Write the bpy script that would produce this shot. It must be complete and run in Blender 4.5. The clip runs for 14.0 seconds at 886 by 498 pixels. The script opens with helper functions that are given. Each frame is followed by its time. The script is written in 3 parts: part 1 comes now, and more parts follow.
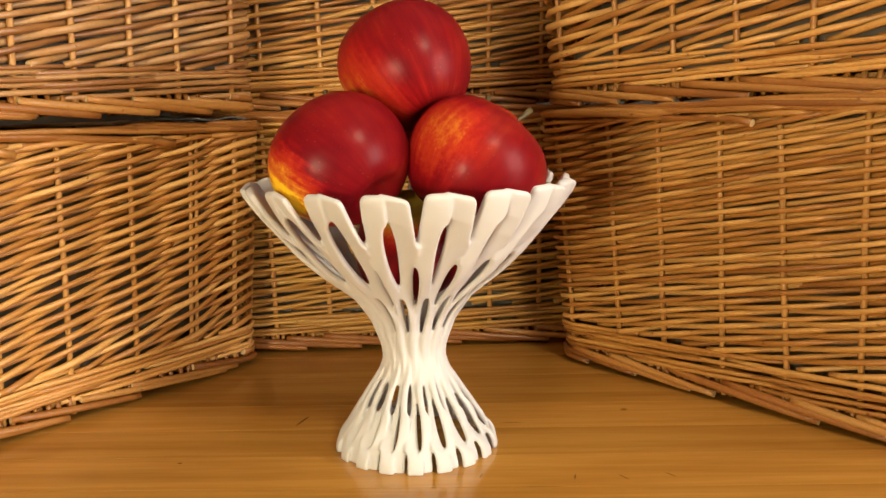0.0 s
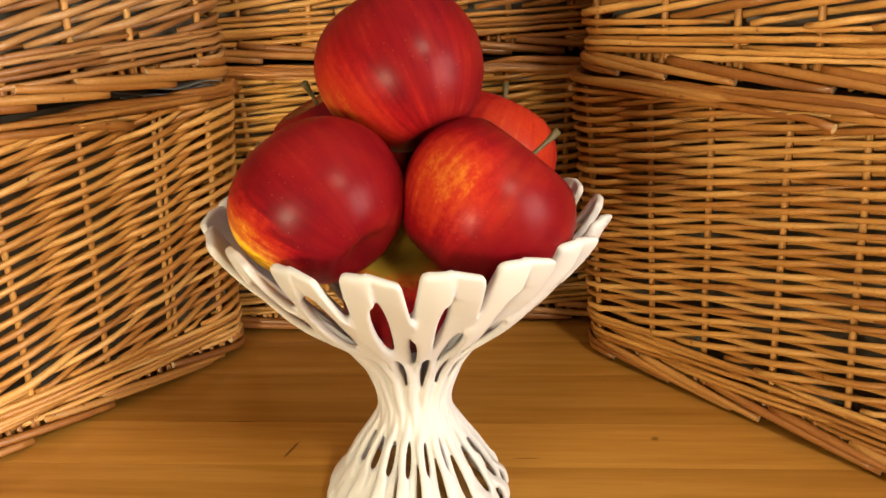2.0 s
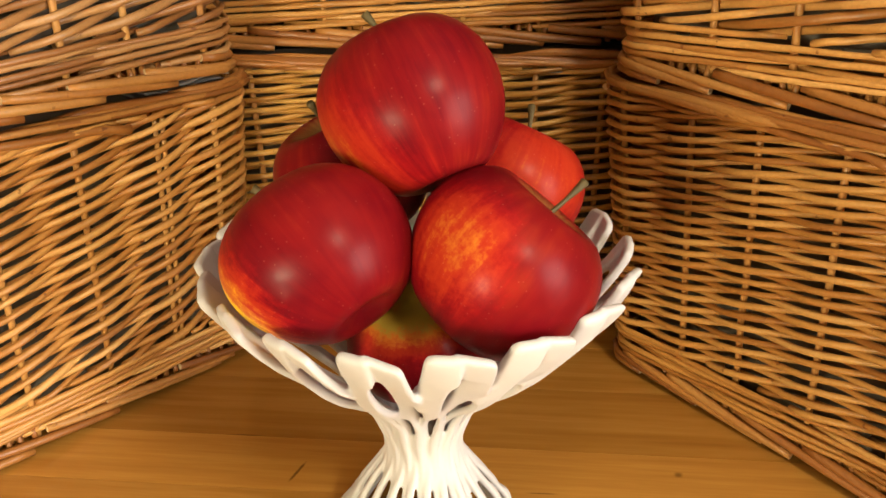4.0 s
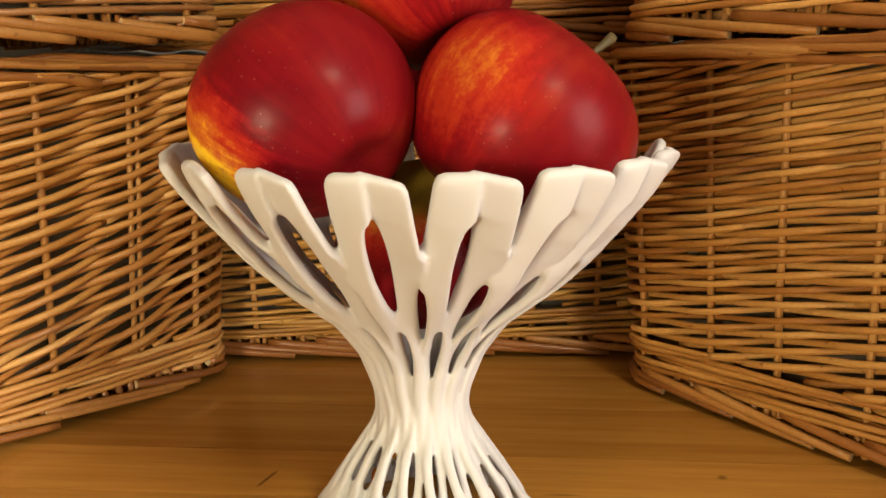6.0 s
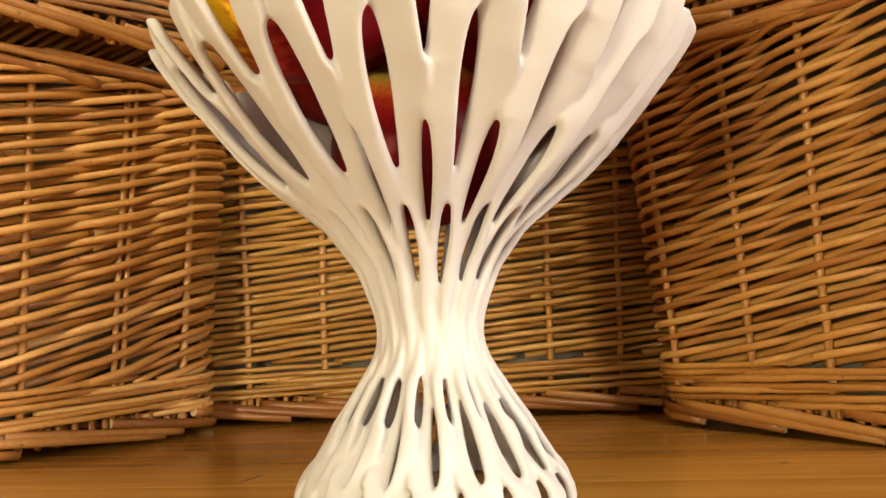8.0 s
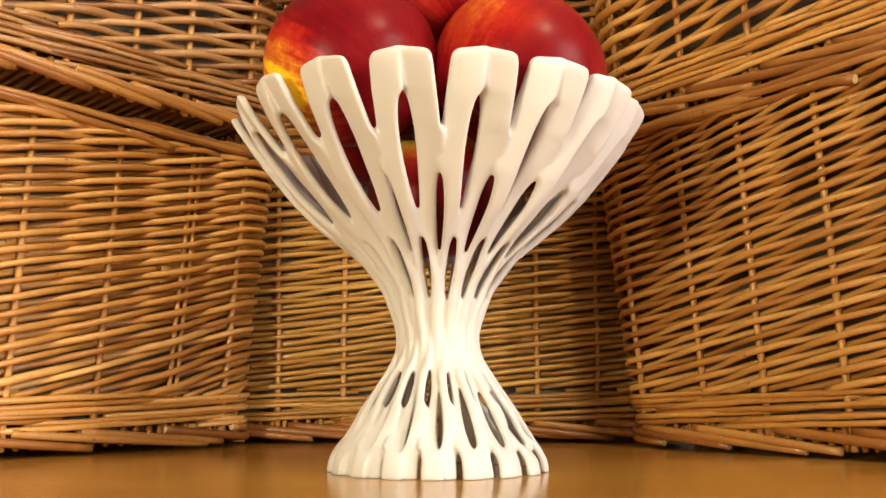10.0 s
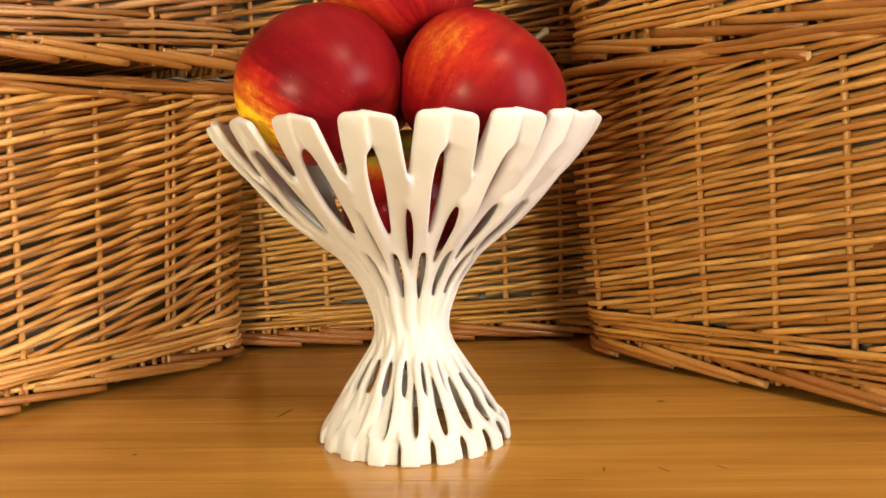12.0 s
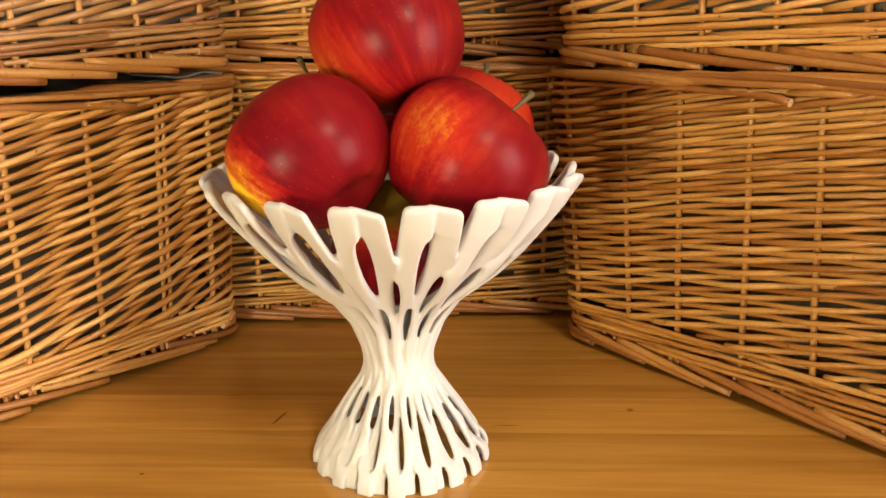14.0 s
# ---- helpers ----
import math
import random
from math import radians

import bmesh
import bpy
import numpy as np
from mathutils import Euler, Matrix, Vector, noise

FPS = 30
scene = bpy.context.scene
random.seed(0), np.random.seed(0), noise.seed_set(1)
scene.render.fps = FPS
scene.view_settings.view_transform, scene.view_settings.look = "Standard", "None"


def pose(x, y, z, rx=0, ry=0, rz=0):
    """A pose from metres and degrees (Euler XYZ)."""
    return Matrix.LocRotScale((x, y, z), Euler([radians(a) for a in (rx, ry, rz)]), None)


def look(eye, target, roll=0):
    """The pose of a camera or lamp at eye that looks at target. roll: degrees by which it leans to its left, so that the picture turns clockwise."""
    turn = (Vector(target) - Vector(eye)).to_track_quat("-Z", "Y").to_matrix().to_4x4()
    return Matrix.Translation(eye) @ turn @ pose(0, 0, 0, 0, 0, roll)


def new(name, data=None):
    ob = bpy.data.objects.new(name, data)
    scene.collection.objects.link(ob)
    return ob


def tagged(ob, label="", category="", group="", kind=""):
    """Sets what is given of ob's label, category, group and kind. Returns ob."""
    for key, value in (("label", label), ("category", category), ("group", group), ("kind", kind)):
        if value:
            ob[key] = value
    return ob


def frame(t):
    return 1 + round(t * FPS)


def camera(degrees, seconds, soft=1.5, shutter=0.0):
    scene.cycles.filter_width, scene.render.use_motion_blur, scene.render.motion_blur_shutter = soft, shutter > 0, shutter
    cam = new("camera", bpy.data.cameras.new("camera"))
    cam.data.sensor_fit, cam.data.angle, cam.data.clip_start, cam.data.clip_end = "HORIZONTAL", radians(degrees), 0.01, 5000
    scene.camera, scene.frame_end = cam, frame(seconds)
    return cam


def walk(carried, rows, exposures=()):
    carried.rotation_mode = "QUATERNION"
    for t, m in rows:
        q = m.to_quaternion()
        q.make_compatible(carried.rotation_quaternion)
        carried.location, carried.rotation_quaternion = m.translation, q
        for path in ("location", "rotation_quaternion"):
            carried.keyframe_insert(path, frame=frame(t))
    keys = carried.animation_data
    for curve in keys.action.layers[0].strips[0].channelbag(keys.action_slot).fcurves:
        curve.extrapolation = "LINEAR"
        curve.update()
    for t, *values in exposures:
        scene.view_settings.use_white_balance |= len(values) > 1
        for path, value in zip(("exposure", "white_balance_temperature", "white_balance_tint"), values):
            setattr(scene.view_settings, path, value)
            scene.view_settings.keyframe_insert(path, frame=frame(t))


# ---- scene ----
cam = camera(54.5, 14.0)
# seconds; eye in metres; yaw, pitch and roll in degrees
ROWS = [
    (0.00, 0.0353, -0.5059, 0.2061, 1.86, -9.59, -1.38),
    (0.50, 0.0356, -0.4744, 0.2215, 2.13, -12.89, -2.13),
    (1.00, 0.0375, -0.4477, 0.2448, 2.40, -15.13, -1.52),
    (1.50, 0.0383, -0.4222, 0.2642, 2.84, -17.08, -1.14),
    (2.00, 0.0413, -0.3960, 0.2838, 3.55, -20.01, -1.56),
    (2.50, 0.0441, -0.3781, 0.3066, 4.47, -22.36, -1.46),
    (2.70, 0.0453, -0.3739, 0.3141, 4.99, -23.37, -1.25),
    (3.16, 0.0471, -0.3605, 0.3282, 5.71, -25.07, -1.09),
    (3.62, 0.0475, -0.3495, 0.3306, 6.01, -25.69, -1.00),
    (4.08, 0.0466, -0.3414, 0.3215, 5.97, -25.18, -0.93),
    (4.54, 0.0447, -0.3365, 0.3008, 5.66, -23.46, -0.84),
    (5.00, 0.0421, -0.3351, 0.2687, 5.13, -20.46, -0.68),
    (5.50, 0.0389, -0.3356, 0.2276, 4.48, -16.49, -0.46),
    (6.00, 0.0344, -0.3316, 0.1947, 4.42, -12.52, -0.41),
    (6.50, 0.0324, -0.3241, 0.1582, 4.59, -8.52, -0.27),
    (7.00, 0.0312, -0.3158, 0.1251, 4.78, -4.34, -0.68),
    (7.50, 0.0305, -0.3089, 0.0921, 4.83, 0.25, -1.36),
    (8.00, 0.0308, -0.3109, 0.0668, 4.69, 3.90, -1.82),
    (8.50, 0.0315, -0.3244, 0.0537, 4.75, 7.18, -1.38),
    (8.70, 0.0314, -0.3342, 0.0509, 4.75, 8.09, -1.44),
    (9.12, 0.0322, -0.3520, 0.0414, 4.80, 9.93, -1.08),
    (9.54, 0.0338, -0.3747, 0.0346, 4.82, 10.44, -0.59),
    (9.96, 0.0356, -0.3978, 0.0339, 4.79, 9.67, -0.16),
    (10.38, 0.0372, -0.4166, 0.0427, 4.64, 7.67, 0.02),
    (10.80, 0.0380, -0.4269, 0.0647, 4.33, 4.47, -0.24),
    (11.00, 0.0380, -0.4288, 0.0769, 4.11, 2.37, -0.58),
    (11.50, 0.0385, -0.4343, 0.1142, 3.67, -1.84, -1.14),
    (12.00, 0.0441, -0.4362, 0.1464, 3.55, -6.49, -1.71),
    (12.50, 0.0413, -0.4305, 0.1790, 3.66, -9.94, -1.31),
    (13.00, 0.0420, -0.4306, 0.2078, 4.11, -12.26, -0.96),
    (13.50, 0.0463, -0.4303, 0.2267, 3.77, -14.72, -0.86),
    (14.00, 0.0479, -0.4363, 0.2447, 2.99, -16.13, -0.88),
]


def head(yaw, pitch):
    a, b = radians(yaw), radians(pitch)
    return Vector((-math.sin(a) * math.cos(b), math.cos(a) * math.cos(b), math.sin(b)))


# the camera's own exposure as it goes
STOPS = [(0.0, -0.02), (1.0, 0.02), (2.0, 0.13), (2.5, 0.15), (5.0, 0.21), (5.5, 0.15), (6.0, -0.14), (6.5, -0.12), (7.0, -0.09), (7.5, -0.04), (8.5, 0.13), (11.0, 0.16), (12.0, 0.19), (13.0, 0.08), (14.0, 0.13)]
walk(cam, [(t, look((x, y, z), Vector((x, y, z)) + head(yaw, pitch), roll)) for t, x, y, z, yaw, pitch, roll in ROWS], STOPS)

# ---- world, lamps and exposure ----
world = bpy.data.worlds.new("world")
scene.world = world
world.use_nodes = True
sky = world.node_tree.nodes.new("ShaderNodeTexSky")
sky.sky_type, sky.sun_disc = "NISHITA", False
sky.sun_elevation, sky.sun_rotation = radians(12), radians(60)
world.node_tree.links.new(sky.outputs[0], world.node_tree.nodes["Background"].inputs[0])
world.node_tree.nodes["Background"].inputs[1].default_value = 0.06

KEY = Vector((-0.43, -1.03, 0.20))
FILL = Vector((0.46, -0.62, 0.80))


def lamp(name, kind, place, target, watts, colour, size, size_y=None):
    data = bpy.data.lights.new(name, kind)
    data.energy, data.color = watts, colour
    if kind == "AREA":
        data.shape, data.size = ("RECTANGLE", size) if size_y else ("DISK", size)
        data.size_y = size_y or size
    ob = new(name, data)
    ob.matrix_world = look(place, target)
    return tagged(ob, kind="structure")


# two small warm hanging lamps, paler daylight through the side window
lamp("spot_light", "AREA", KEY - Vector((0, 0, 0.02)), (0, 0.1, 0.15), 12.1, (1.0, 0.87, 0.58), 0.26)
lamp("pendant_light", "AREA", FILL - Vector((0, 0, 0.02)), (0, 0.1, 0.15), 6.9, (1.0, 0.88, 0.63), 0.20)
lamp("side_window_light", "AREA", (1.71, -0.95, 0.42), (-0.1, -0.1, 0.15), 38.0, (0.98, 0.90, 0.83), 1.0, 0.95)


# ---- materials ----
def mat(name):
    m = bpy.data.materials.new(name)
    m.use_nodes = True
    n = m.node_tree.nodes
    return m, n, m.node_tree.links, n["Principled BSDF"]


def ramp(n, stops):
    r = n.new("ShaderNodeValToRGB")
    e = r.color_ramp.elements
    while len(e) < len(stops):
        e.new(0.5)
    for i, (p, c) in enumerate(stops):
        e[i].position, e[i].color = p, (*c, 1)
    return r


def noise_tex(n, l, vec, scale, detail=4, rough=0.55):
    t = n.new("ShaderNodeTexNoise")
    t.inputs["Scale"].default_value, t.inputs["Detail"].default_value, t.inputs["Roughness"].default_value = scale, detail, rough
    if vec:
        l.new(vec, t.inputs["Vector"])
    return t


def mapped(n, l, out, scale):
    m = n.new("ShaderNodeMapping")
    m.inputs["Scale"].default_value = scale
    l.new(out, m.inputs["Vector"])
    return m.outputs[0]


def mathn(n, l, op, a, b=None):
    m = n.new("ShaderNodeMath")
    m.operation = op
    for i, v in enumerate((a, b)):
        if v is None:
            continue
        if isinstance(v, (int, float)):
            m.inputs[i].default_value = v
        else:
            l.new(v, m.inputs[i])
    return m.outputs[0]


def mixc(n, l, kind, fac, a, b):
    m = n.new("ShaderNodeMix")
    m.data_type, m.blend_type = "RGBA", kind
    for i, v in ((0, fac), (6, a), (7, b)):
        if isinstance(v, (int, float)):
            m.inputs[i].default_value = v
        elif isinstance(v, tuple):
            m.inputs[i].default_value = (*v, 1)
        else:
            l.new(v, m.inputs[i])
    return m.outputs[2]


def bump(n, l, bsdf, height, strength, distance):
    b = n.new("ShaderNodeBump")
    b.inputs["Strength"].default_value, b.inputs["Distance"].default_value = strength, distance
    l.new(height, b.inputs["Height"])
    l.new(b.outputs[0], bsdf.inputs["Normal"])


def wicker_material(name, stops):
    """Peeled, buffed willow: each rod has a tone of its own, with blotches, fine streaks and dark nicks."""
    m, n, l, p = mat(name)
    tc, info = n.new("ShaderNodeTexCoord"), n.new("ShaderNodeObjectInfo")
    vec = n.new("ShaderNodeVectorMath")
    vec.operation = "ADD"
    l.new(tc.outputs["Object"], vec.inputs[0])
    l.new(info.outputs["Random"], vec.inputs[1])
    big = noise_tex(n, l, vec.outputs[0], 24, 3)
    fine = noise_tex(n, l, vec.outputs[0], 420, 4, 0.7)
    specks = noise_tex(n, l, vec.outputs[0], 190, 2)
    tone = mathn(n, l, "ADD", mathn(n, l, "MULTIPLY", info.outputs["Random"], 0.62), mathn(n, l, "MULTIPLY", big.outputs[0], 0.56))
    r = ramp(n, stops)
    l.new(tone, r.inputs[0])
    c = mixc(n, l, "MULTIPLY", 0.6, r.outputs[0], mixc(n, l, "MIX", fine.outputs[0], (0.50, 0.44, 0.38), (1.35, 1.32, 1.28)))
    nick = ramp(n, [(0.0, (0.35, 0.22, 0.13)), (0.25, (0.35, 0.22, 0.13)), (0.31, (1, 1, 1))])
    l.new(specks.outputs[0], nick.inputs[0])
    c = mixc(n, l, "MULTIPLY", 0.8, c, nick.outputs[0])
    l.new(c, p.inputs["Base Color"])
    p.inputs["Roughness"].default_value = 0.34
    p.inputs["Specular IOR Level"].default_value = 0.55
    bump(n, l, p, fine.outputs[0], 0.30, 0.0006)
    return m


WICKER = wicker_material("wicker", [(0.10, (0.212, 0.075, 0.015)), (0.42, (0.400, 0.172, 0.035)), (0.72, (0.544, 0.277, 0.068)), (1.0, (0.641, 0.372, 0.116))])
# brightness painted in for light the two baskets lack, plus a yellower tone
WICKER_GOLD_LIT = wicker_material("wicker_golden_lit", [(0.10, (0.276, 0.105, 0.023)), (0.42, (0.509, 0.234, 0.054)), (0.72, (0.685, 0.369, 0.102)), (1.0, (0.808, 0.489, 0.171))])
# redder border tone; shade under the tiers and round the pegs painted in
WICKER_SHADED = wicker_material("wicker_border_shaded", [(0.10, (0.165, 0.054, 0.012)), (0.45, (0.318, 0.122, 0.026)), (0.75, (0.428, 0.194, 0.047)), (1.0, (0.515, 0.268, 0.076))])
WICKER_OLIVE = wicker_material("wicker_yellowish", [(0.10, (0.225, 0.092, 0.016)), (0.42, (0.410, 0.200, 0.036)), (0.72, (0.540, 0.300, 0.066)), (1.0, (0.640, 0.400, 0.115))])
WICKER_ROSE = wicker_material("wicker_pale", [(0.10, (0.175, 0.065, 0.019)), (0.42, (0.318, 0.140, 0.041)), (0.72, (0.425, 0.222, 0.078)), (1.0, (0.520, 0.300, 0.124))])
STAKE = wicker_material("wicker_stake", [(0.10, (0.368, 0.154, 0.034)), (0.45, (0.509, 0.246, 0.062)), (1.0, (0.631, 0.346, 0.106))])


NICKS = ((-0.0785, 0.0370, 72, 0.0110, 0.0012, 0.75), (0.1365, 0.0510, 10, 0.0035, 0.0026, 0.6), (-0.1390, -0.0300, 5, 0.0018, 0.0011, 0.9),
         (-0.1165, 0.0675, 1, 0.0150, 0.0006, 0.7), (0.0600, 0.0295, 1, 0.0090, 0.0006, 0.6), (0.0910, -0.0540, 80, 0.0045, 0.0007, 0.6),
         (0.1180, -0.0550, -55, 0.0050, 0.0007, 0.6), (0.1440, -0.0520, -50, 0.0050, 0.0007, 0.6), (0.0390, -0.0510, 75, 0.0040, 0.0007, 0.5), (0.0690, -0.0660, 1, 0.0160, 0.0005, 0.5))


def table_material():
    """Varnished pine staves with long grain, a few knots and a worn gloss."""
    m, n, l, p = mat("varnished_pine")
    tc, info = n.new("ShaderNodeTexCoord"), n.new("ShaderNodeObjectInfo")
    vec = n.new("ShaderNodeVectorMath")
    vec.operation = "ADD"
    shift = n.new("ShaderNodeVectorMath")
    shift.operation = "SCALE"
    shift.inputs[0].default_value = (3.1, 7.7, 1.3)
    l.new(info.outputs["Random"], shift.inputs["Scale"])
    l.new(tc.outputs["Object"], vec.inputs[0])
    l.new(shift.outputs[0], vec.inputs[1])
    long = mapped(n, l, vec.outputs[0], (2.2, 38, 38))
    grain = noise_tex(n, l, long, 2.4, 5, 0.6)
    fine = noise_tex(n, l, mapped(n, l, vec.outputs[0], (9, 420, 420)), 1.0, 3, 0.6)
    cloud = noise_tex(n, l, tc.outputs["Object"], 5.0, 2)
    r = ramp(n, [(0.25, (0.375, 0.168, 0.029)), (0.48, (0.480, 0.231, 0.042)), (0.62, (0.548, 0.279, 0.056)), (0.80, (0.432, 0.200, 0.035))])
    l.new(grain.outputs[0], r.inputs[0])
    c = mixc(n, l, "MULTIPLY", 0.17, r.outputs[0], mixc(n, l, "MIX", fine.outputs[0], (0.6, 0.55, 0.5), (1.2, 1.2, 1.2)))
    tone = mixc(n, l, "MIX", info.outputs["Random"], (0.86, 0.84, 0.80), (1.10, 1.10, 1.10))
    c = mixc(n, l, "MULTIPLY", 1.0, c, tone)
    c = mixc(n, l, "MULTIPLY", 0.3, c, mixc(n, l, "MIX", cloud.outputs[0], (0.8, 0.8, 0.8), (1.15, 1.15, 1.15)))
    # nicks, a scratch and a knot: place on the table top, turn, half length and half width in metres, depth of tone
    for x, y, turn, long_, wide, dark in NICKS:
        mp = n.new("ShaderNodeMapping")
        mp.vector_type = "TEXTURE"
        mp.inputs["Location"].default_value = (x, y + 0.05, 0)
        mp.inputs["Rotation"].default_value = (0, 0, radians(turn))
        mp.inputs["Scale"].default_value = (long_, wide, 1)
        l.new(tc.outputs["Object"], mp.inputs["Vector"])
        ln = n.new("ShaderNodeVectorMath")
        ln.operation = "LENGTH"
        l.new(mp.outputs[0], ln.inputs[0])
        d = mathn(n, l, "ADD", ln.outputs["Value"], mathn(n, l, "MULTIPLY", mathn(n, l, "SUBTRACT", fine.outputs[0], 0.5), 1.2))
        k = ramp(n, [(0.45, (1, 1, 1)), (1.0, (0, 0, 0))])
        l.new(d, k.inputs[0])
        c = mixc(n, l, "MIX", mathn(n, l, "MULTIPLY", k.outputs[0], dark), c, (0.075, 0.033, 0.010))
    l.new(c, p.inputs["Base Color"])
    rough = n.new("ShaderNodeMapRange")
    rough.inputs[3].default_value, rough.inputs[4].default_value = 0.11, 0.22
    l.new(cloud.outputs[0], rough.inputs[0])
    l.new(rough.outputs[0], p.inputs["Roughness"])
    p.inputs["Specular IOR Level"].default_value = 0.5
    bump(n, l, p, fine.outputs[0], 0.08, 0.0004)
    return m


PINE = table_material()


def plain_material(name, colour, rough, grain=60, depth=0.12, spec=0.4):
    m, n, l, p = mat(name)
    tc = n.new("ShaderNodeTexCoord")
    a, b = noise_tex(n, l, tc.outputs["Object"], grain, 4), noise_tex(n, l, tc.outputs["Object"], grain / 14, 2)
    k = mathn(n, l, "ADD", mathn(n, l, "MULTIPLY", a.outputs[0], 0.5), mathn(n, l, "MULTIPLY", b.outputs[0], 0.5))
    lo, hi = tuple(v * (1 - depth) for v in colour), tuple(min(1, v * (1 + depth)) for v in colour)
    l.new(mixc(n, l, "MIX", k, lo, hi), p.inputs["Base Color"])
    p.inputs["Roughness"].default_value = rough
    p.inputs["Specular IOR Level"].default_value = spec
    bump(n, l, p, a.outputs[0], 0.06, 0.001)
    return m


def bowl_material():
    """Matt white printed plastic with faint level layer lines."""
    m, n, l, p = mat("white_printed_plastic")
    tc = n.new("ShaderNodeTexCoord")
    layers = n.new("ShaderNodeTexWave")
    layers.bands_direction = "Z"
    layers.inputs["Scale"].default_value = 620
    layers.inputs["Distortion"].default_value = 0.6
    l.new(tc.outputs["Object"], layers.inputs["Vector"])
    stain = noise_tex(n, l, tc.outputs["Object"], 28, 3)
    l.new(mixc(n, l, "MIX", stain.outputs[0], (0.61, 0.60, 0.583), (0.66, 0.65, 0.632)), p.inputs["Base Color"])
    p.inputs["Roughness"].default_value = 0.55
    p.inputs["Specular IOR Level"].default_value = 0.35
    p.inputs["Subsurface Weight"].default_value = 0.0
    bump(n, l, p, layers.outputs["Fac"], 0.10, 0.00012)
    return m


WHITE = bowl_material()
WALL = plain_material("wall_paint", (0.72, 0.66, 0.56), 0.8)
# unseen back wall's colour, made dark in place of shade in the gaps
DARK = plain_material("dark_backdrop", (0.055, 0.042, 0.030), 0.6)
CEIL = plain_material("ceiling_paint", (0.80, 0.78, 0.74), 0.85)
FLOOR = plain_material("floor_carpet", (0.22, 0.17, 0.12), 0.95, 300, 0.3)
# the liner's grey, toned down to give the weave's gaps their shade
LINER = plain_material("darkened_liner", (0.135, 0.117, 0.088), 0.55, 40, 0.2)
SHEET = plain_material("white_sheet", (0.30, 0.30, 0.285), 0.4, 40, 0.15)
CUT_WOOD = plain_material("cut_willow", (0.62, 0.45, 0.24), 0.7, 900, 0.25)
STEM = plain_material("apple_stem", (0.11, 0.080, 0.028), 0.6, 400, 0.4)
METAL = plain_material("lamp_metal", (0.60, 0.58, 0.55), 0.4, 60, 0.05)


def glow_material(name, colour, strength):
    m, n, l, p = mat(name)
    p.inputs["Emission Color"].default_value = (*colour, 1)
    p.inputs["Emission Strength"].default_value = strength
    return m


def apple_material(name, patch, edge, blush, seed, stripes=0.6, blotch=0.45, soft=0.55):
    """Apple skin: red flush with meridian streaks over a yellow ground that shows round the direction patch, pale dots."""
    m, n, l, p = mat(name)
    tc = n.new("ShaderNodeTexCoord")
    off = n.new("ShaderNodeVectorMath")
    off.operation = "ADD"
    l.new(tc.outputs["Object"], off.inputs[0])
    off.inputs[1].default_value = (seed * 1.7, seed * 0.9, seed * 2.3)
    unit = n.new("ShaderNodeVectorMath")
    unit.operation = "NORMALIZE"
    l.new(tc.outputs["Object"], unit.inputs[0])
    dot = n.new("ShaderNodeVectorMath")
    dot.operation = "DOT_PRODUCT"
    l.new(unit.outputs[0], dot.inputs[0])
    dot.inputs[1].default_value = Vector(patch).normalized()
    # streaks run from stem to eye: noise on the two level axes of the unit vector, stretched along the height
    sep = n.new("ShaderNodeSeparateXYZ")
    l.new(unit.outputs[0], sep.inputs[0])
    ang = mathn(n, l, "ARCTAN2", sep.outputs[1], sep.outputs[0])
    comb = n.new("ShaderNodeCombineXYZ")
    l.new(mathn(n, l, "MULTIPLY", mathn(n, l, "SINE", ang), 9.0), comb.inputs[0])
    l.new(mathn(n, l, "MULTIPLY", mathn(n, l, "COSINE", ang), 9.0), comb.inputs[1])
    l.new(mathn(n, l, "ADD", mathn(n, l, "MULTIPLY", sep.outputs[2], 1.1), seed * 3.0), comb.inputs[2])
    streak = noise_tex(n, l, comb.outputs[0], 1.0, 6, 0.62)
    wide = noise_tex(n, l, off.outputs[0], 26, 3)
    mott = noise_tex(n, l, off.outputs[0], 330, 3, 0.7)
    t = mathn(n, l, "ADD", dot.outputs["Value"], mathn(n, l, "MULTIPLY", mathn(n, l, "SUBTRACT", streak.outputs[0], 0.5), stripes))
    t = mathn(n, l, "ADD", t, mathn(n, l, "MULTIPLY", mathn(n, l, "SUBTRACT", wide.outputs[0], 0.5), blotch))
    t = mathn(n, l, "ADD", t, mathn(n, l, "MULTIPLY", mathn(n, l, "SUBTRACT", mott.outputs[0], 0.5), 0.18 + 0.32 * blotch))
    rng = n.new("ShaderNodeMapRange")
    rng.inputs[1].default_value, rng.inputs[2].default_value = edge - soft, edge + soft * 0.45
    l.new(t, rng.inputs[0])
    r = ramp(n, [(0.0, (0.22, 0.003, 0.007)), (0.30, (0.33, 0.008, 0.009)), (0.58, (0.44, 0.035, 0.012)), (0.80, (0.60, 0.17, 0.020)), (1.0, blush)])
    l.new(rng.outputs[0], r.inputs[0])
    red = ramp(n, [(0.22, (0.085, 0.0015, 0.006)), (0.40, (0.145, 0.003, 0.007)), (0.55, (0.205, 0.007, 0.008)), (0.78, (0.36, 0.040, 0.012))])
    l.new(mathn(n, l, "ADD", mathn(n, l, "MULTIPLY", streak.outputs[0], min(0.6, stripes * 0.6)), mathn(n, l, "MULTIPLY", wide.outputs[0], 1 - min(0.6, stripes * 0.6))), red.inputs[0])
    ground = mathn(n, l, "MINIMUM", mathn(n, l, "MULTIPLY", rng.outputs[0], 2.2), 1.0)
    skin = mixc(n, l, "MIX", ground, red.outputs[0], r.outputs[0])
    vor = n.new("ShaderNodeTexVoronoi")
    vor.inputs["Scale"].default_value = 330
    l.new(off.outputs[0], vor.inputs["Vector"])
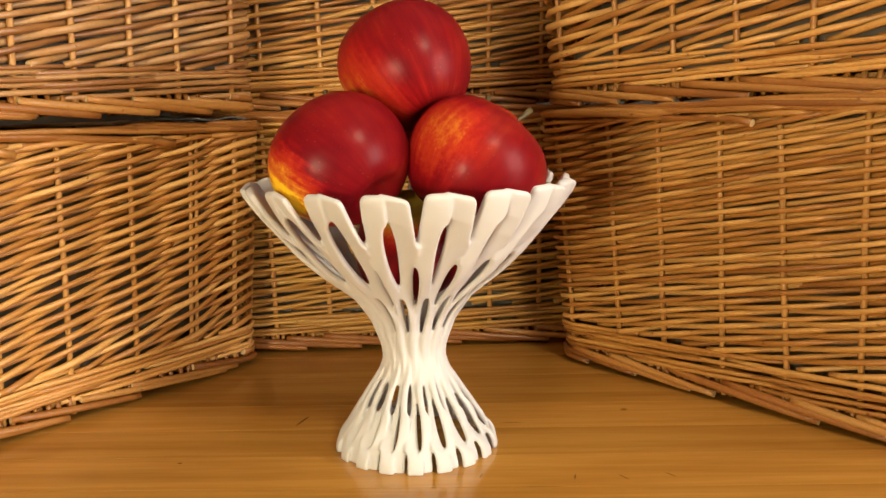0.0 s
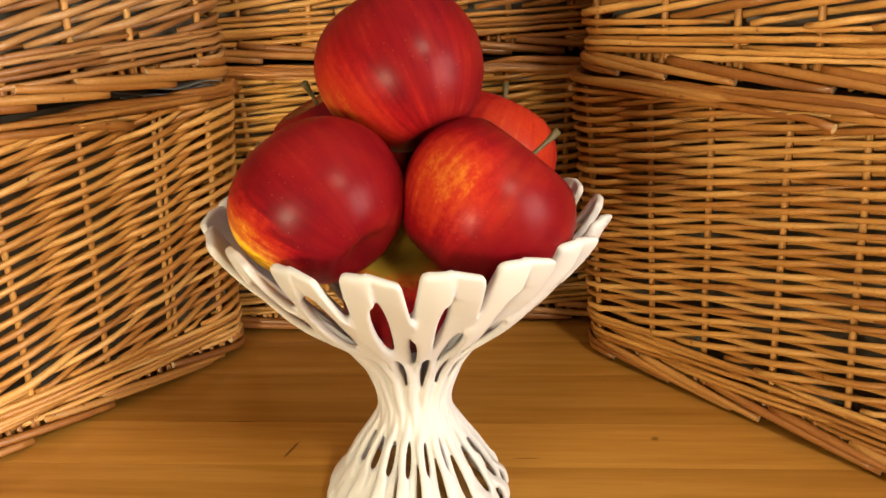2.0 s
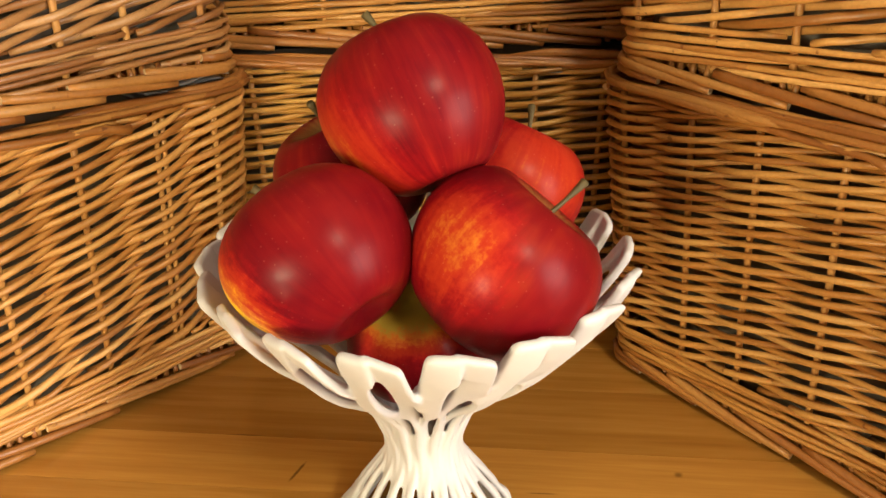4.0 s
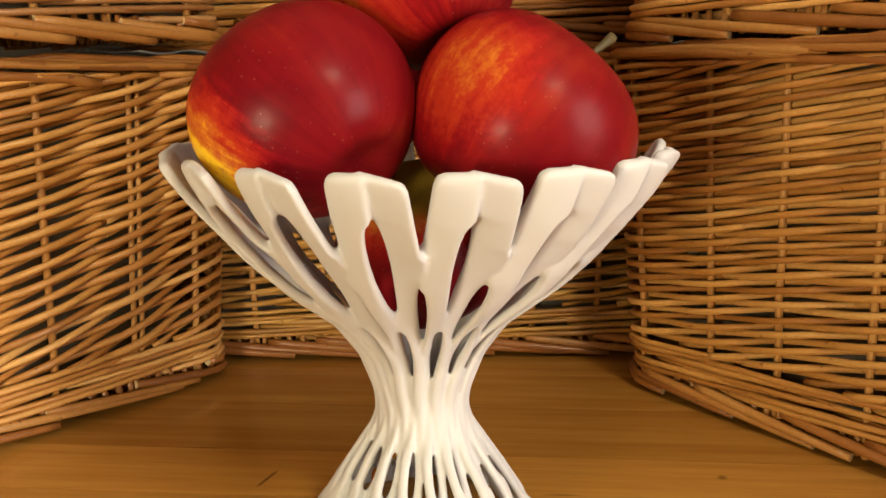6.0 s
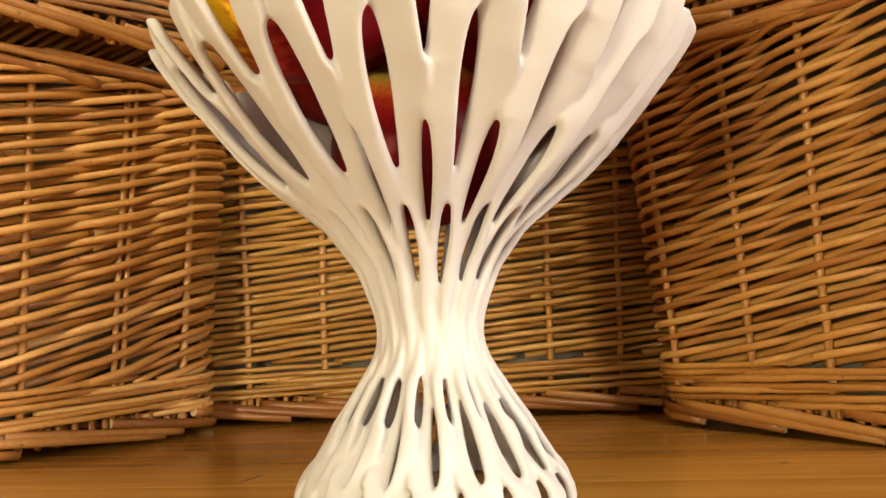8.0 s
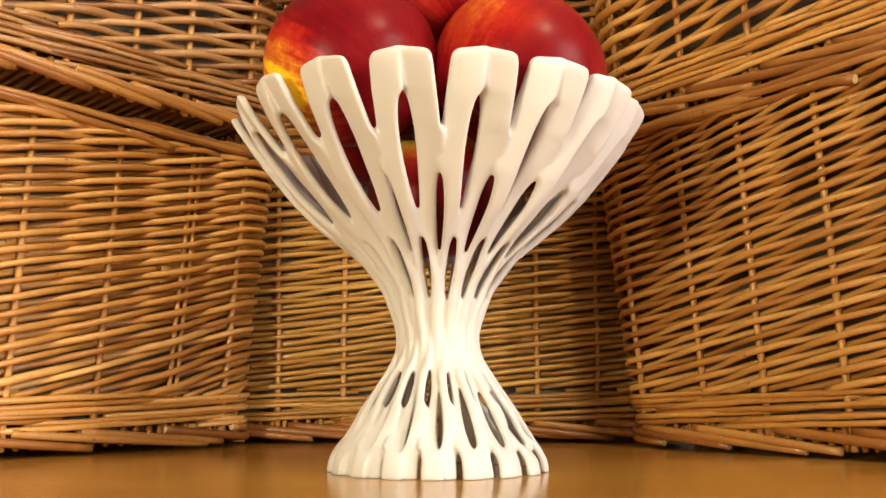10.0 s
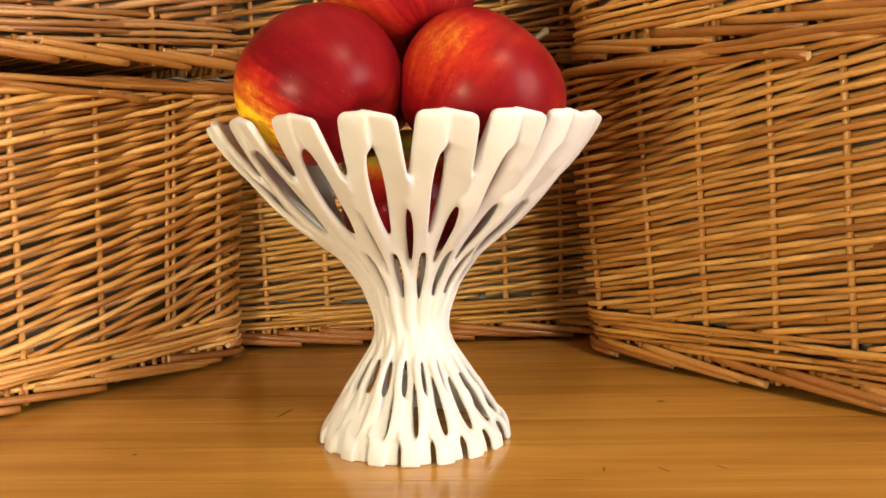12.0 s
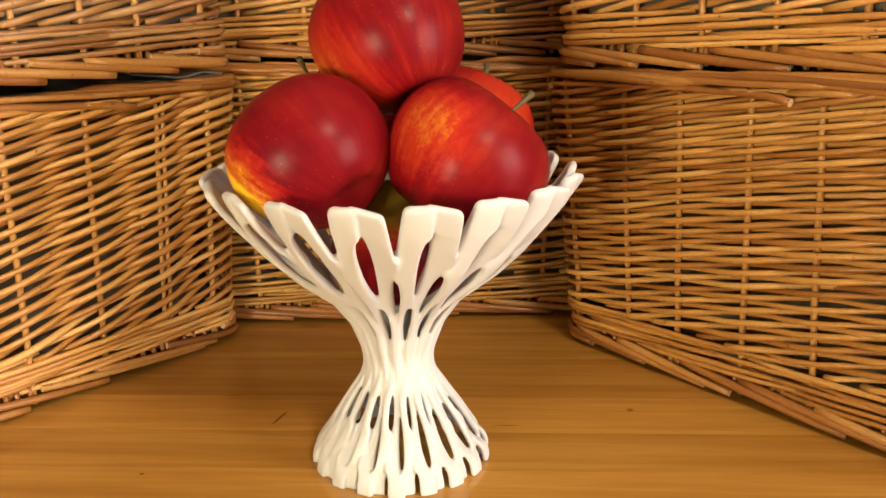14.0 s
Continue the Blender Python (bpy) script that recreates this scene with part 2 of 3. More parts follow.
    dots = ramp(n, [(0.0, (1, 1, 1)), (0.05, (1, 1, 1)), (0.14, (0, 0, 0))])
    l.new(vor.outputs["Distance"], dots.inputs[0])
    keep = mathn(n, l, "GREATER_THAN", noise_tex(n, l, off.outputs[0], 120, 1).outputs[0], 0.44)
    c = mixc(n, l, "MIX", mathn(n, l, "MULTIPLY", mathn(n, l, "MULTIPLY", dots.outputs[0], keep), 0.13), skin, (0.66, 0.32, 0.19))
    # olive russet in the hollow round the stem
    hollow = ramp(n, [(0.0, (0, 0, 0)), (0.86, (0, 0, 0)), (0.95, (1, 1, 1))])
    l.new(mathn(n, l, "ADD", sep.outputs[2], mathn(n, l, "MULTIPLY", mathn(n, l, "SUBTRACT", streak.outputs[0], 0.5), 0.10)), hollow.inputs[0])
    c = mixc(n, l, "MIX", mathn(n, l, "MULTIPLY", hollow.outputs[0], 0.85), c, (0.30, 0.17, 0.045))
    l.new(c, p.inputs["Base Color"])
    rr = n.new("ShaderNodeMapRange")
    rr.inputs[3].default_value, rr.inputs[4].default_value = 0.30, 0.39
    p.inputs["Coat Weight"].default_value, p.inputs["Coat Roughness"].default_value = 0.02, 0.10
    l.new(wide.outputs[0], rr.inputs[0])
    l.new(rr.outputs[0], p.inputs["Roughness"])
    p.inputs["Specular IOR Level"].default_value = 0.09
    bump(n, l, p, mott.outputs[0], 0.05, 0.0006)
    return m


# ---- mesh helpers ----
def link_mesh(name, verts, faces, material, parent=None, label="", smooth=True, ends=None):
    me = bpy.data.meshes.new(name)
    me.from_pydata(verts, [], faces)
    me.materials.append(material)
    if smooth:
        me.shade_smooth()
    if ends:
        me.materials.append(ends)
        for face in (me.polygons[-1], me.polygons[-2]):
            face.material_index, face.use_smooth = 1, False
    ob = new(name, me)
    if parent:
        ob.parent = parent
    if label:
        ob["label"] = label
    return ob


def part(name, bm, material, parent=None, label="", smooth=False):
    me = bpy.data.meshes.new(name)
    bm.to_mesh(me)
    bm.free()
    me.materials.append(material)
    if smooth:
        me.shade_smooth()
    ob = new(name, me)
    if parent:
        ob.parent = parent
    if label:
        ob["label"] = label
    return ob


def box_bm(x0, x1, y0, y1, z0, z1, bevel=0.0):
    bm = bmesh.new()
    bmesh.ops.create_cube(bm, size=1, matrix=Matrix.LocRotScale(((x0 + x1) / 2, (y0 + y1) / 2, (z0 + z1) / 2), None, (x1 - x0, y1 - y0, z1 - z0)))
    if bevel:
        bmesh.ops.bevel(bm, geom=bm.edges[:], offset=bevel, segments=2, affect="EDGES", profile=0.5)
    return bm


def tube(points, radii, sides=7, verts=None, faces=None):
    """A closed round rod through points; returns vertices and faces, added to the lists given."""
    verts, faces = ([] if verts is None else verts), ([] if faces is None else faces)
    p = np.asarray(points, float)
    r = np.asarray(radii, float)
    t = np.gradient(p, axis=0)
    t /= np.linalg.norm(t, axis=1)[:, None] + 1e-12
    ref = np.array((0, 0, 1.0)) if abs(t[:, 2]).mean() < 0.8 else np.array((1.0, 0.2, 0))
    a = np.cross(t, ref)
    a /= np.linalg.norm(a, axis=1)[:, None] + 1e-12
    b = np.cross(a, t)
    ang = np.arange(sides) * 2 * np.pi / sides
    ring = p[:, None] + r[:, None, None] * (np.cos(ang)[None, :, None] * a[:, None] + np.sin(ang)[None, :, None] * b[:, None])
    base, m = len(verts), len(p)
    verts.extend(map(tuple, ring.reshape(-1, 3)))
    for i in range(m - 1):
        for j in range(sides):
            k = (j + 1) % sides
            faces.append((base + i * sides + j, base + i * sides + k, base + (i + 1) * sides + k, base + (i + 1) * sides + j))
    faces.append(tuple(base + j for j in range(sides - 1, -1, -1)))
    faces.append(tuple(base + (m - 1) * sides + j for j in range(sides)))
    return verts, faces


# ---- the room ----
def slab(name, x0, x1, y0, y1, z0, z1, material, parent=None, label=""):
    return part(name, box_bm(x0, x1, y0, y1, z0, z1), material, parent, label)


X0, X1, Y0, Y1, Z0, Z1 = -1.7, 1.75, -1.90, 0.85, -0.75, 1.65
tagged(slab("floor", X0 - 0.1, X1 + 0.1, Y0 - 0.1, Y1 + 0.1, Z0 - 0.1, Z0, FLOOR), "dark brown carpeted floor under the table", "floor", kind="structure")
tagged(slab("ceiling", X0 - 0.1, X1 + 0.1, Y0 - 0.1, Y1 + 0.1, Z1, Z1 + 0.1, CEIL), "plain off-white painted ceiling", "ceiling", kind="structure")
tagged(slab("wall_north", X0 - 0.1, X1 + 0.1, Y1, Y1 + 0.1, Z0, Z1, DARK), "unseen wall behind the baskets, coloured dark to stand in for shade in the gaps", "wall", kind="structure")
tagged(slab("wall_west", X0 - 0.1, X0, Y0, Y1, Z0, Z1, WALL), "plain cream painted wall", "wall", kind="structure")


def pierced_wall(name, boxes):
    bm = bmesh.new()
    for x0, x1, y0, y1, z0, z1 in boxes:
        bmesh.ops.create_cube(bm, size=1, matrix=Matrix.LocRotScale(((x0 + x1) / 2, (y0 + y1) / 2, (z0 + z1) / 2), None, (x1 - x0, y1 - y0, z1 - z0)))
    return tagged(part(name, bm, WALL), "plain cream painted wall with a window opening", "wall", kind="structure")


E0, E1 = X1, X1 + 0.1
pierced_wall("wall_east", ((E0, E1, Y0, -1.45, Z0, Z1), (E0, E1, -0.45, Y1, Z0, Z1), (E0, E1, -1.45, -0.45, Z0, -0.08), (E0, E1, -1.45, -0.45, 0.92, Z1)))
tagged(slab("wall_south", X0 - 0.1, X1 + 0.1, Y0 - 0.1, Y0, Z0, Z1, WALL), "plain cream painted wall", "wall", kind="structure")


# ---- the table ----
def table():
    top = tagged(new("table"), "varnished golden pine table with a stave-built top", "table")
    top.location = (0, -0.05, 0)
    rng = random.Random(4)
    part("under_board", box_bm(-0.95, 0.95, -0.67, 0.67, -0.030, -0.0065), PINE, top)
    for sx in (-1, 1):
        for sy in (-1, 1):
            part("leg", box_bm(sx * 0.88 - 0.035, sx * 0.88 + 0.035, sy * 0.60 - 0.035, sy * 0.60 + 0.035, -0.75, -0.030, 0.004), PINE, top)
    for sy in (-1, 1):
        part("apron", box_bm(-0.84, 0.84, sy * 0.60 - 0.012, sy * 0.60 + 0.012, -0.12, -0.030, 0.002), PINE, top)
    # long staves, glued edge to edge
    edges = [-0.67, -0.615, -0.560, -0.497, -0.442, -0.388, -0.330, -0.271, -0.214, -0.165, -0.118, -0.066, -0.022, 0.021, 0.067, 0.129, 0.182, 0.236, 0.29, 0.345, 0.40, 0.455, 0.51, 0.565, 0.62, 0.72]
    for a, b in zip(edges, edges[1:]):
        a, b = a + (0.05 if a > -0.67 else 0), b + 0.05 if b < 0.7 else 0.67
        if b - a < 0.01:
            continue
        g = 0.00020
        bm = box_bm(-0.95, 0.95, a + g, b - g, -0.006, -rng.uniform(0.0, 0.00010))
        part("stave", bm, PINE, top)
    return top


table()


# ---- wicker baskets ----
class Plan:
    """The rounded rectangle round which a basket is woven, unrolled: u runs rightwards along the front, then round."""

    def __init__(self, w, d, h, lean, tilt=0.0, r=0.014):
        self.tilt = tilt
        self.w, self.d, self.h, self.lean, self.r = w, d, h, lean, r
        self.sides = [w - 2 * r, d - 2 * r, w - 2 * r, d - 2 * r]
        self.arc = math.pi * r / 2
        self.length = sum(self.sides) + 4 * self.arc

    def at(self, u, out, z):
        """The place at u, out metres outside the weave's middle, at height z."""
        w, d, r = self.w, self.d, self.r
        u = (u + self.arc / 2) % self.length - self.arc / 2
        centres = ((w - r, r), (w - r, d - r), (r, d - r), (r, r))
        head, pos = -math.pi / 2, None
        if u < 0:
            a = math.pi + (u + self.arc) / r
            pos, nor = (r + r * math.cos(a), r + r * math.sin(a)), (math.cos(a), math.sin(a))
        else:
            starts = ((r, 0.0), (w, r), (w - r, d), (0.0, d - r))
            ways = ((1, 0), (0, 1), (-1, 0), (0, -1))
            nors = ((0, -1), (1, 0), (0, 1), (-1, 0))
            for i in range(4):
                if u <= self.sides[i]:
                    pos, nor = (starts[i][0] + ways[i][0] * u, starts[i][1] + ways[i][1] * u), nors[i]
                    break
                u -= self.sides[i]
                if u <= self.arc:
                    a = -math.pi / 2 + i * math.pi / 2 + u / r
                    pos, nor = (centres[i][0] + r * math.cos(a), centres[i][1] + r * math.sin(a)), (math.cos(a), math.sin(a))
                    break
                u -= self.arc
        push = out + self.lean * z / self.h
        return (pos[0] + nor[0] * push, pos[1] + nor[1] * push, z * (1 + self.tilt * pos[0] / w))


def basket(m, w, d, h, lean, first, pitch, slope, seed, label, gap=0.0040, thin=0.0016, thick=0.0021, tilt=0.0, butts=False, willow=None, stakes=None):
    root = tagged(new("wicker_basket"), label, "basket", "stacked wicker baskets")
    root.matrix_world = m
    plan, rng = Plan(w, d, h, lean, tilt), random.Random(seed)
    per = plan.length
    us = []
    u = first - plan.r
    count = max(8, round(per / pitch))
    count += count % 2
    front = int((w - 2 * plan.r - u) / pitch) + 1
    us = [u + i * pitch + rng.uniform(-0.003, 0.003) for i in range(front)]
    if stakes:
        us, front = [v - plan.r for v in stakes], len(stakes)
    rest, left = per - (us[-1] - us[0]), count - front
    us += [us[front - 1] + rest * (i + 1) / (left + 1) for i in range(left)]
    count = len(us)

    def stake_u(s):
        """The unrolled place of a position counted in stakes."""
        i = math.floor(s)
        a, b = us[i % count] + per * (i // count), us[(i + 1) % count] + per * ((i + 1) // count)
        return a + (b - a) * (s - i)

    foot, wale, rim = 0.011, 0.034, h - 0.012
    # stakes
    for i, v in enumerate(us):
        k = rng.uniform(-0.004, 0.004)
        tubes = []
        for e in ([-0.0024, 0.0024] if rng.random() < 0.09 else [0.0]):
            zs = np.linspace(0.004, rim + 0.004, 9)
            pts = [plan.at(v + e + k * (z / h) + rng.uniform(-0.0004, 0.0004), rng.uniform(-0.0004, 0.0004), z) for z in zs]
            tubes.append((pts, [0.0020 if e == 0 else 0.0016] * 9))
        vs, fs = [], []
        for pts, rr in tubes:
            tube(pts, rr, 7, vs, fs)
        link_mesh("stake", vs, fs, STAKE, root)
    # weave: slanting rods, in front of one stake and behind the next, their ends tucked in behind
    turns = round(slope * per / gap)
    rise = turns * gap / count
    lines = int((rim - wale) / gap) + turns + 2
    last_front = front - 1
    seam = -((count - front) // 2)
    for k in range(-turns - 2, lines + turns):
        lo = max(float(seam), -k * gap / rise)
        hi = min(float(seam + count), (rim - wale - k * gap) / rise)
        s = math.floor(lo) - (math.floor(lo) + k + 1) % 2 - (2 * rng.randint(0, 2) if lo == seam else 0)
        while s < hi - 0.3:
            e = s + 2 * rng.randint(3, 5)
            begin, end, butt = s - 0.30, e + 0.30, False
            if butts and (last_front + k) % 2 == 0 and s < last_front < e:
                e, end, butt = last_front + 1, last_front + 0.42, True
            s0, e0 = max(begin, lo - 0.4), min(end, hi + 0.4)
            if e0 - s0 > 0.7:
                n = max(6, int((e0 - s0) * 6) + 1)
                r0 = rng.uniform(thin, thick)
                wob, amp = rng.uniform(0, 6), r0 + rng.uniform(0.0024, 0.0030)
                taper = rng.choice((-0.22, 0.22, 0.30))
                pts, rad = [], []
                for q in range(n):
                    f = q / (n - 1)
                    x = s0 + (e0 - s0) * f
                    u = stake_u(x)
                    wave = math.cos(math.pi * (x + k))
                    o = amp * wave - (0.0012 if not butt and (f < 0.001 or f > 0.999) else 0)
                    g = k * gap + rise * x
                    z = wale + 0.004 + g + 0.14 * g * (1 - g / (rim - wale)) + 0.0012 * noise.noise((u * 9, k * 0.13, seed)) + 0.0005 * math.sin(x * 1.9 + wob) + rng.uniform(-0.0002, 0.0002)
                    if z < wale:
                        o -= 0.002
                    pts.append(plan.at(u, o, min(max(z, wale - 0.002), rim + 0.002)))
                    rad.append(r0 * (1.0 - taper * (f - 0.5)) * (1.1 if butt and f > 0.8 else 1))
                link_mesh("weave_rod", *tube(pts, rad, 7), willow or WICKER, root, ends=CUT_WOOD if butt else None)
            s = e
    # waling: rods that pass outside two stakes and tuck in behind the third
    for level in range(5):
        s = seam + rng.uniform(0, 2)
        while s < seam + count:
            span = rng.uniform(3.0, 3.7)
            pts, rad = [], []
            zz, r0 = 0.0160 + level * 0.0037, rng.uniform(0.0017, 0.0022)
            for q in range(17):
                f = q / 16
                o = -0.0034 + 0.0080 * math.sin(math.pi * f) ** 0.6
                pts.append(plan.at(stake_u(s + span * f), o, zz + 0.0065 * (f - 0.3) + rng.uniform(-0.0003, 0.0003)))
                rad.append(r0 * (1 - 0.25 * f))
            link_mesh("wale_rod", *tube(pts, rad, 7), willow or WICKER, root)
            s += span - rng.uniform(0.9, 1.3)
    # foot border: stout rods side by side, each butt proud above and sloping down past the next stakes
    for i in range(count):
        u0 = stake_u(i) + rng.uniform(-0.008, 0.008)
        length = rng.uniform(0.088, 0.122)
        r0 = rng.uniform(0.0025, 0.0031)
        high, low = rng.uniform(0.0125, 0.0152), rng.uniform(0.0032, 0.0046)
        pts, rad = [], []
        for q in range(13):
            f = q / 12
            o = 0.0016 + 0.0040 * math.sin(math.pi * min(1, 0.12 + f * 0.62))
            pts.append(plan.at(u0 + length * f, o, high + (low - high) * f ** 0.9))
            rad.append(r0 * (1 - 0.16 * f) * (0.9 if q == 0 else 1))
        link_mesh("foot_rod", *tube(pts, rad, 8), WICKER_SHADED, root, ends=CUT_WOOD)
    # rim border: every stake is bent over and laid along its neighbours; some ends stand off
    for i in range(round(1.35 * count)):
        span = rng.uniform(4.2, 5.6)
        r0 = rng.uniform(0.0021, 0.0026)
        stub = rng.random() < 0.36
        lift, push = rng.uniform(-0.0012, 0.0012), rng.uniform(-0.0012, 0.0008)
        n = int(span * 6)
        pts, rad = [], []
        for q in range(n + 1):
            x = span * q / n
            g = x / span
            enter = min(1.0, x / 0.8)
            enter = enter * enter * (3 - 2 * enter)
            o = -0.0060 + 0.0058 * enter + 0.0058 * g + push * enter
            z = h - 0.0060 + 0.0046 * enter - (0.0105 if stub else 0.0052) * g ** 1.2 + lift * enter + 0.0006 * math.sin(x * 2.3 + i)
            last = (x - span + 0.30) / 0.30
            if last > 0:
                if stub:
                    o, z = o + 0.0016 * last, z - 0.0030 * last
                else:
                    o -= 0.0040 * last
            pts.append(plan.at(stake_u(i / 1.35 + x), o, z))
            rad.append(r0 * (1 - 0.10 * g) * (1.2 if stub and last > 0.3 else 1))
        link_mesh("rim_rod", *tube(pts, rad, 9 if stub else 7), WICKER_SHADED, root, ends=CUT_WOOD if stub else None)
    # base: parallel sticks whose ends show above the foot
    vs, fs = [], []
    x = 0.012
    while x < w - 0.012:
        z = 0.0125 + rng.uniform(-0.0008, 0.0008)
        tube([(x, 0.0005, z), (x + rng.uniform(-0.002, 0.002), d * 0.5, z), (x, d - 0.001, z)], [0.0024] * 3, 6, vs, fs)
        x += rng.uniform(0.0062, 0.0078)
    u = 0.003
    while u < per:
        v = u + rng.uniform(-0.001, 0.001)
        tube([plan.at(v, -0.0005, 0.0045), plan.at(v, 0.0012, 0.0105), plan.at(v, 0.0, 0.0165)], [0.0017, 0.0020, 0.0017], 6, vs, fs)
        u += rng.uniform(0.0072, 0.0095)
    tagged(link_mesh("base_weave", vs, fs, WICKER_SHADED, root), kind="stuff")
    # liner: a slack sheet that lines walls and floor, darkened for shade between rods
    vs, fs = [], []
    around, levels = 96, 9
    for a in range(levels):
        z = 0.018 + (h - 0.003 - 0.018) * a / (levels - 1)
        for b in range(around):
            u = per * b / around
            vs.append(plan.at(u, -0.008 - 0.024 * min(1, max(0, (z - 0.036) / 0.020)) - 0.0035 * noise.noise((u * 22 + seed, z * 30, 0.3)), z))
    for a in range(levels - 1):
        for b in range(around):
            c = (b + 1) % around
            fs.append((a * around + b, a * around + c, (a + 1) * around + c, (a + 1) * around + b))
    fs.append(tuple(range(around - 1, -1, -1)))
    sheet = link_mesh("liner", vs, fs, LINER, root, "slack grey liner, darkened to give the gaps in the weave their shade")
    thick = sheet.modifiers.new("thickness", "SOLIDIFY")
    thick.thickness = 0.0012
    return root


def placed(x, y, z, ax, ay):
    """A pose at a front-left foot corner, with the front running along (ax, ay)."""
    return pose(x, y, z, 0, 0, math.degrees(math.atan2(ay, ax)))


def corner(n, c, d, s):
    """The level place on the line n.p = c at s along d."""
    return n[0] * c + d[0] * s, n[1] * c + d[1] * s


BW, BD, BH = 0.36, 0.235, 0.200
TIER = 0.2004
nR, dR = (-0.7331, -0.6801), (0.6801, -0.7331)
nL, dL = (0.8, -0.6), (-0.6, -0.8)
nU, dU = (-0.694, -0.72), (0.72, -0.694)
x, y = corner(nR, -0.1985, dR, -0.050)
basket(placed(x, y, 0, *dR), BW, BD, BH, 0.021, 0.0100, 0.0460, 0.175, 11, "honey-brown wicker basket standing angled on the table beside the bowl", 0.0036, 0.0017, 0.0019, 0.058, stakes=(0.010, 0.0555, 0.0942, 0.142, 0.188, 0.234, 0.280, 0.326))
x, y = corner(nL, -0.2175, dL, -0.050 + BW)
basket(placed(x, y, 0, 0.6, 0.8), BW, BD, BH - 0.003, 0.017, 0.0105, 0.0480, 0.230, 23, "golden wicker basket standing angled on the table, with willow weave", 0.0041, 0.0018, 0.0022, 0.0, True, WICKER_GOLD_LIT, (0.0105, 0.059, 0.1075, 0.156, 0.2045, 0.254, 0.302, 0.340))
basket(placed(-0.185, 0.1975, 0, 0.996, 0.0875), 0.335, BD, BH + 0.003, 0.012, 0.0085, 0.0450, 0.110, 35, "yellowish wicker basket at the back behind the fruit bowl", 0.0039, 0.0017, 0.0020, willow=WICKER_OLIVE)
x, y = corner(nU, -0.1805, dU, -0.036)
basket(placed(x, y, TIER, *dU) @ Matrix.Rotation(radians(-0.6), 4, "Y"), BW, BD, BH, 0.015, 0.0130, 0.0455, 0.170, 47, "honey-brown wicker basket stacked on another basket, loose open weave", 0.0049, 0.0021, 0.0026, willow=WICKER_GOLD_LIT)
x, y = corner(nL, -0.1925, dL, -0.042 + BW)
basket(placed(x, y, TIER, 0.6, 0.8), BW, BD, BH, 0.015, 0.0200, 0.0400, 0.200, 59, "pale brown wicker basket stacked on another basket, coarse willow weave", 0.0045, 0.0019, 0.0024, 0.0, True, WICKER_ROSE)
basket(placed(-0.185, 0.2000, TIER + 0.001, 0.995, 0.10), 0.335, BD, BH, 0.012, 0.0070, 0.0460, 0.130, 61, "shaded brown wicker basket stacked at the back", 0.0043, 0.0018, 0.0023)


# ---- folded sheets that show between the tiers ----
def folded_sheet(m, w, d, seed, label):
    root = tagged(new("folded_sheet"), label, "cloth")
    root.matrix_world = m
    for layer in range(3):
        nx, ny, vs, fs = 26, 16, [], []
        for j in range(ny):
            for i in range(nx):
                x, y = w * (i / (nx - 1) - 0.5) * (1 - 0.12 * layer), d * (j / (ny - 1) - 0.5)
                z = 0.0012 + 0.0032 * layer + 0.0022 * noise.noise((x * 30 + seed, y * 24, layer * 3.1)) + 0.0008 * math.sin(x * 160 + y * 60 + layer)
                vs.append((x + 0.006 * layer * (layer - 1.5), y + 0.004 * noise.noise((x * 20, layer, seed)), max(0.0006, z)))
        for j in range(ny - 1):
            for i in range(nx - 1):
                a = j * nx + i
                fs.append((a, a + 1, a + nx + 1, a + nx))
        ob = link_mesh("fold", vs, fs, SHEET, root)
        ob.modifiers.new("thickness", "SOLIDIFY").thickness = 0.0008
    return root


def on_basket(n, c, d, s, back, z):
    px, py = corner(n, c - back, d, s)
    return placed(px, py, z, -d[0], -d[1]) if d is dL else placed(px, py, z, *d)


folded_sheet(on_basket(nL, -0.2, dL, -0.020, 0.040, 0.192), 0.06, 0.07, 3, "grey-white folded plastic sheet lying in the top of a basket")
folded_sheet(placed(0.095, 0.245, 0.189, 1, 0.1), 0.09, 0.07, 8, "grey-white folded plastic sheet at the back basket's rim")


# ---- the fruit bowl ----
RZ = np.array((0, .004, .0086, .0172, .0284, .0398, .05, .058, .065, .08, .095, .11, .1235, .138, .15, .16, .167, .172))
RR = np.array((.0500, .0496, .0483, .0425, .0348, .0272, .0214, .0197, .0203, .0258, .0375, .055, .069, .0810, .0902, .0968, .0995, .1005))
TEETH = 18


def eased(x, keys):
    """Value at x between keys (place, value), gliding in and out of each."""
    for (x0, v0), (x1, v1) in zip(keys, keys[1:]):
        if x <= x1:
            t = min(1.0, max(0.0, (x - x0) / (x1 - x0)))
            return v0 + (v1 - v0) * t * t * (3 - 2 * t)
    return keys[-1][1]


# the cuts between blades: foot, head, half width, which end is blunt (1 the head, -1 the foot)
CUTS_A = ((.1045, .1480, .0027, 1), (.0715, .0990, .0017, 1), (.0305, .0470, .0012, -1))
CUTS_N = ((.0885, .1208, .0016, 1), (.0134, .0378, .0012, -1))
AT_A, AT_N = -4.2, 6.2
# how far each blade's edge is set back, by height: 0 proud, 1 sunk
P_RIGHT = ((0, 1), (.012, 1), (.028, 0), (.051, 0), (.069, 1), (.090, 1), (.117, 0), (.148, 0), (.166, .40))
Q_LEFT = ((0, 0), (.012, 0), (.028, 1), (.051, 1), (.069, 0), (.090, 0), (.117, 1), (.146, 1), (.166, .65))
Q_RIGHT = ((0, 0), (.004, 0), (.016, 1), (.039, 1), (.057, 0), (.075, 0), (.097, 1), (.110, 1), (.142, 0), (.17, 0))
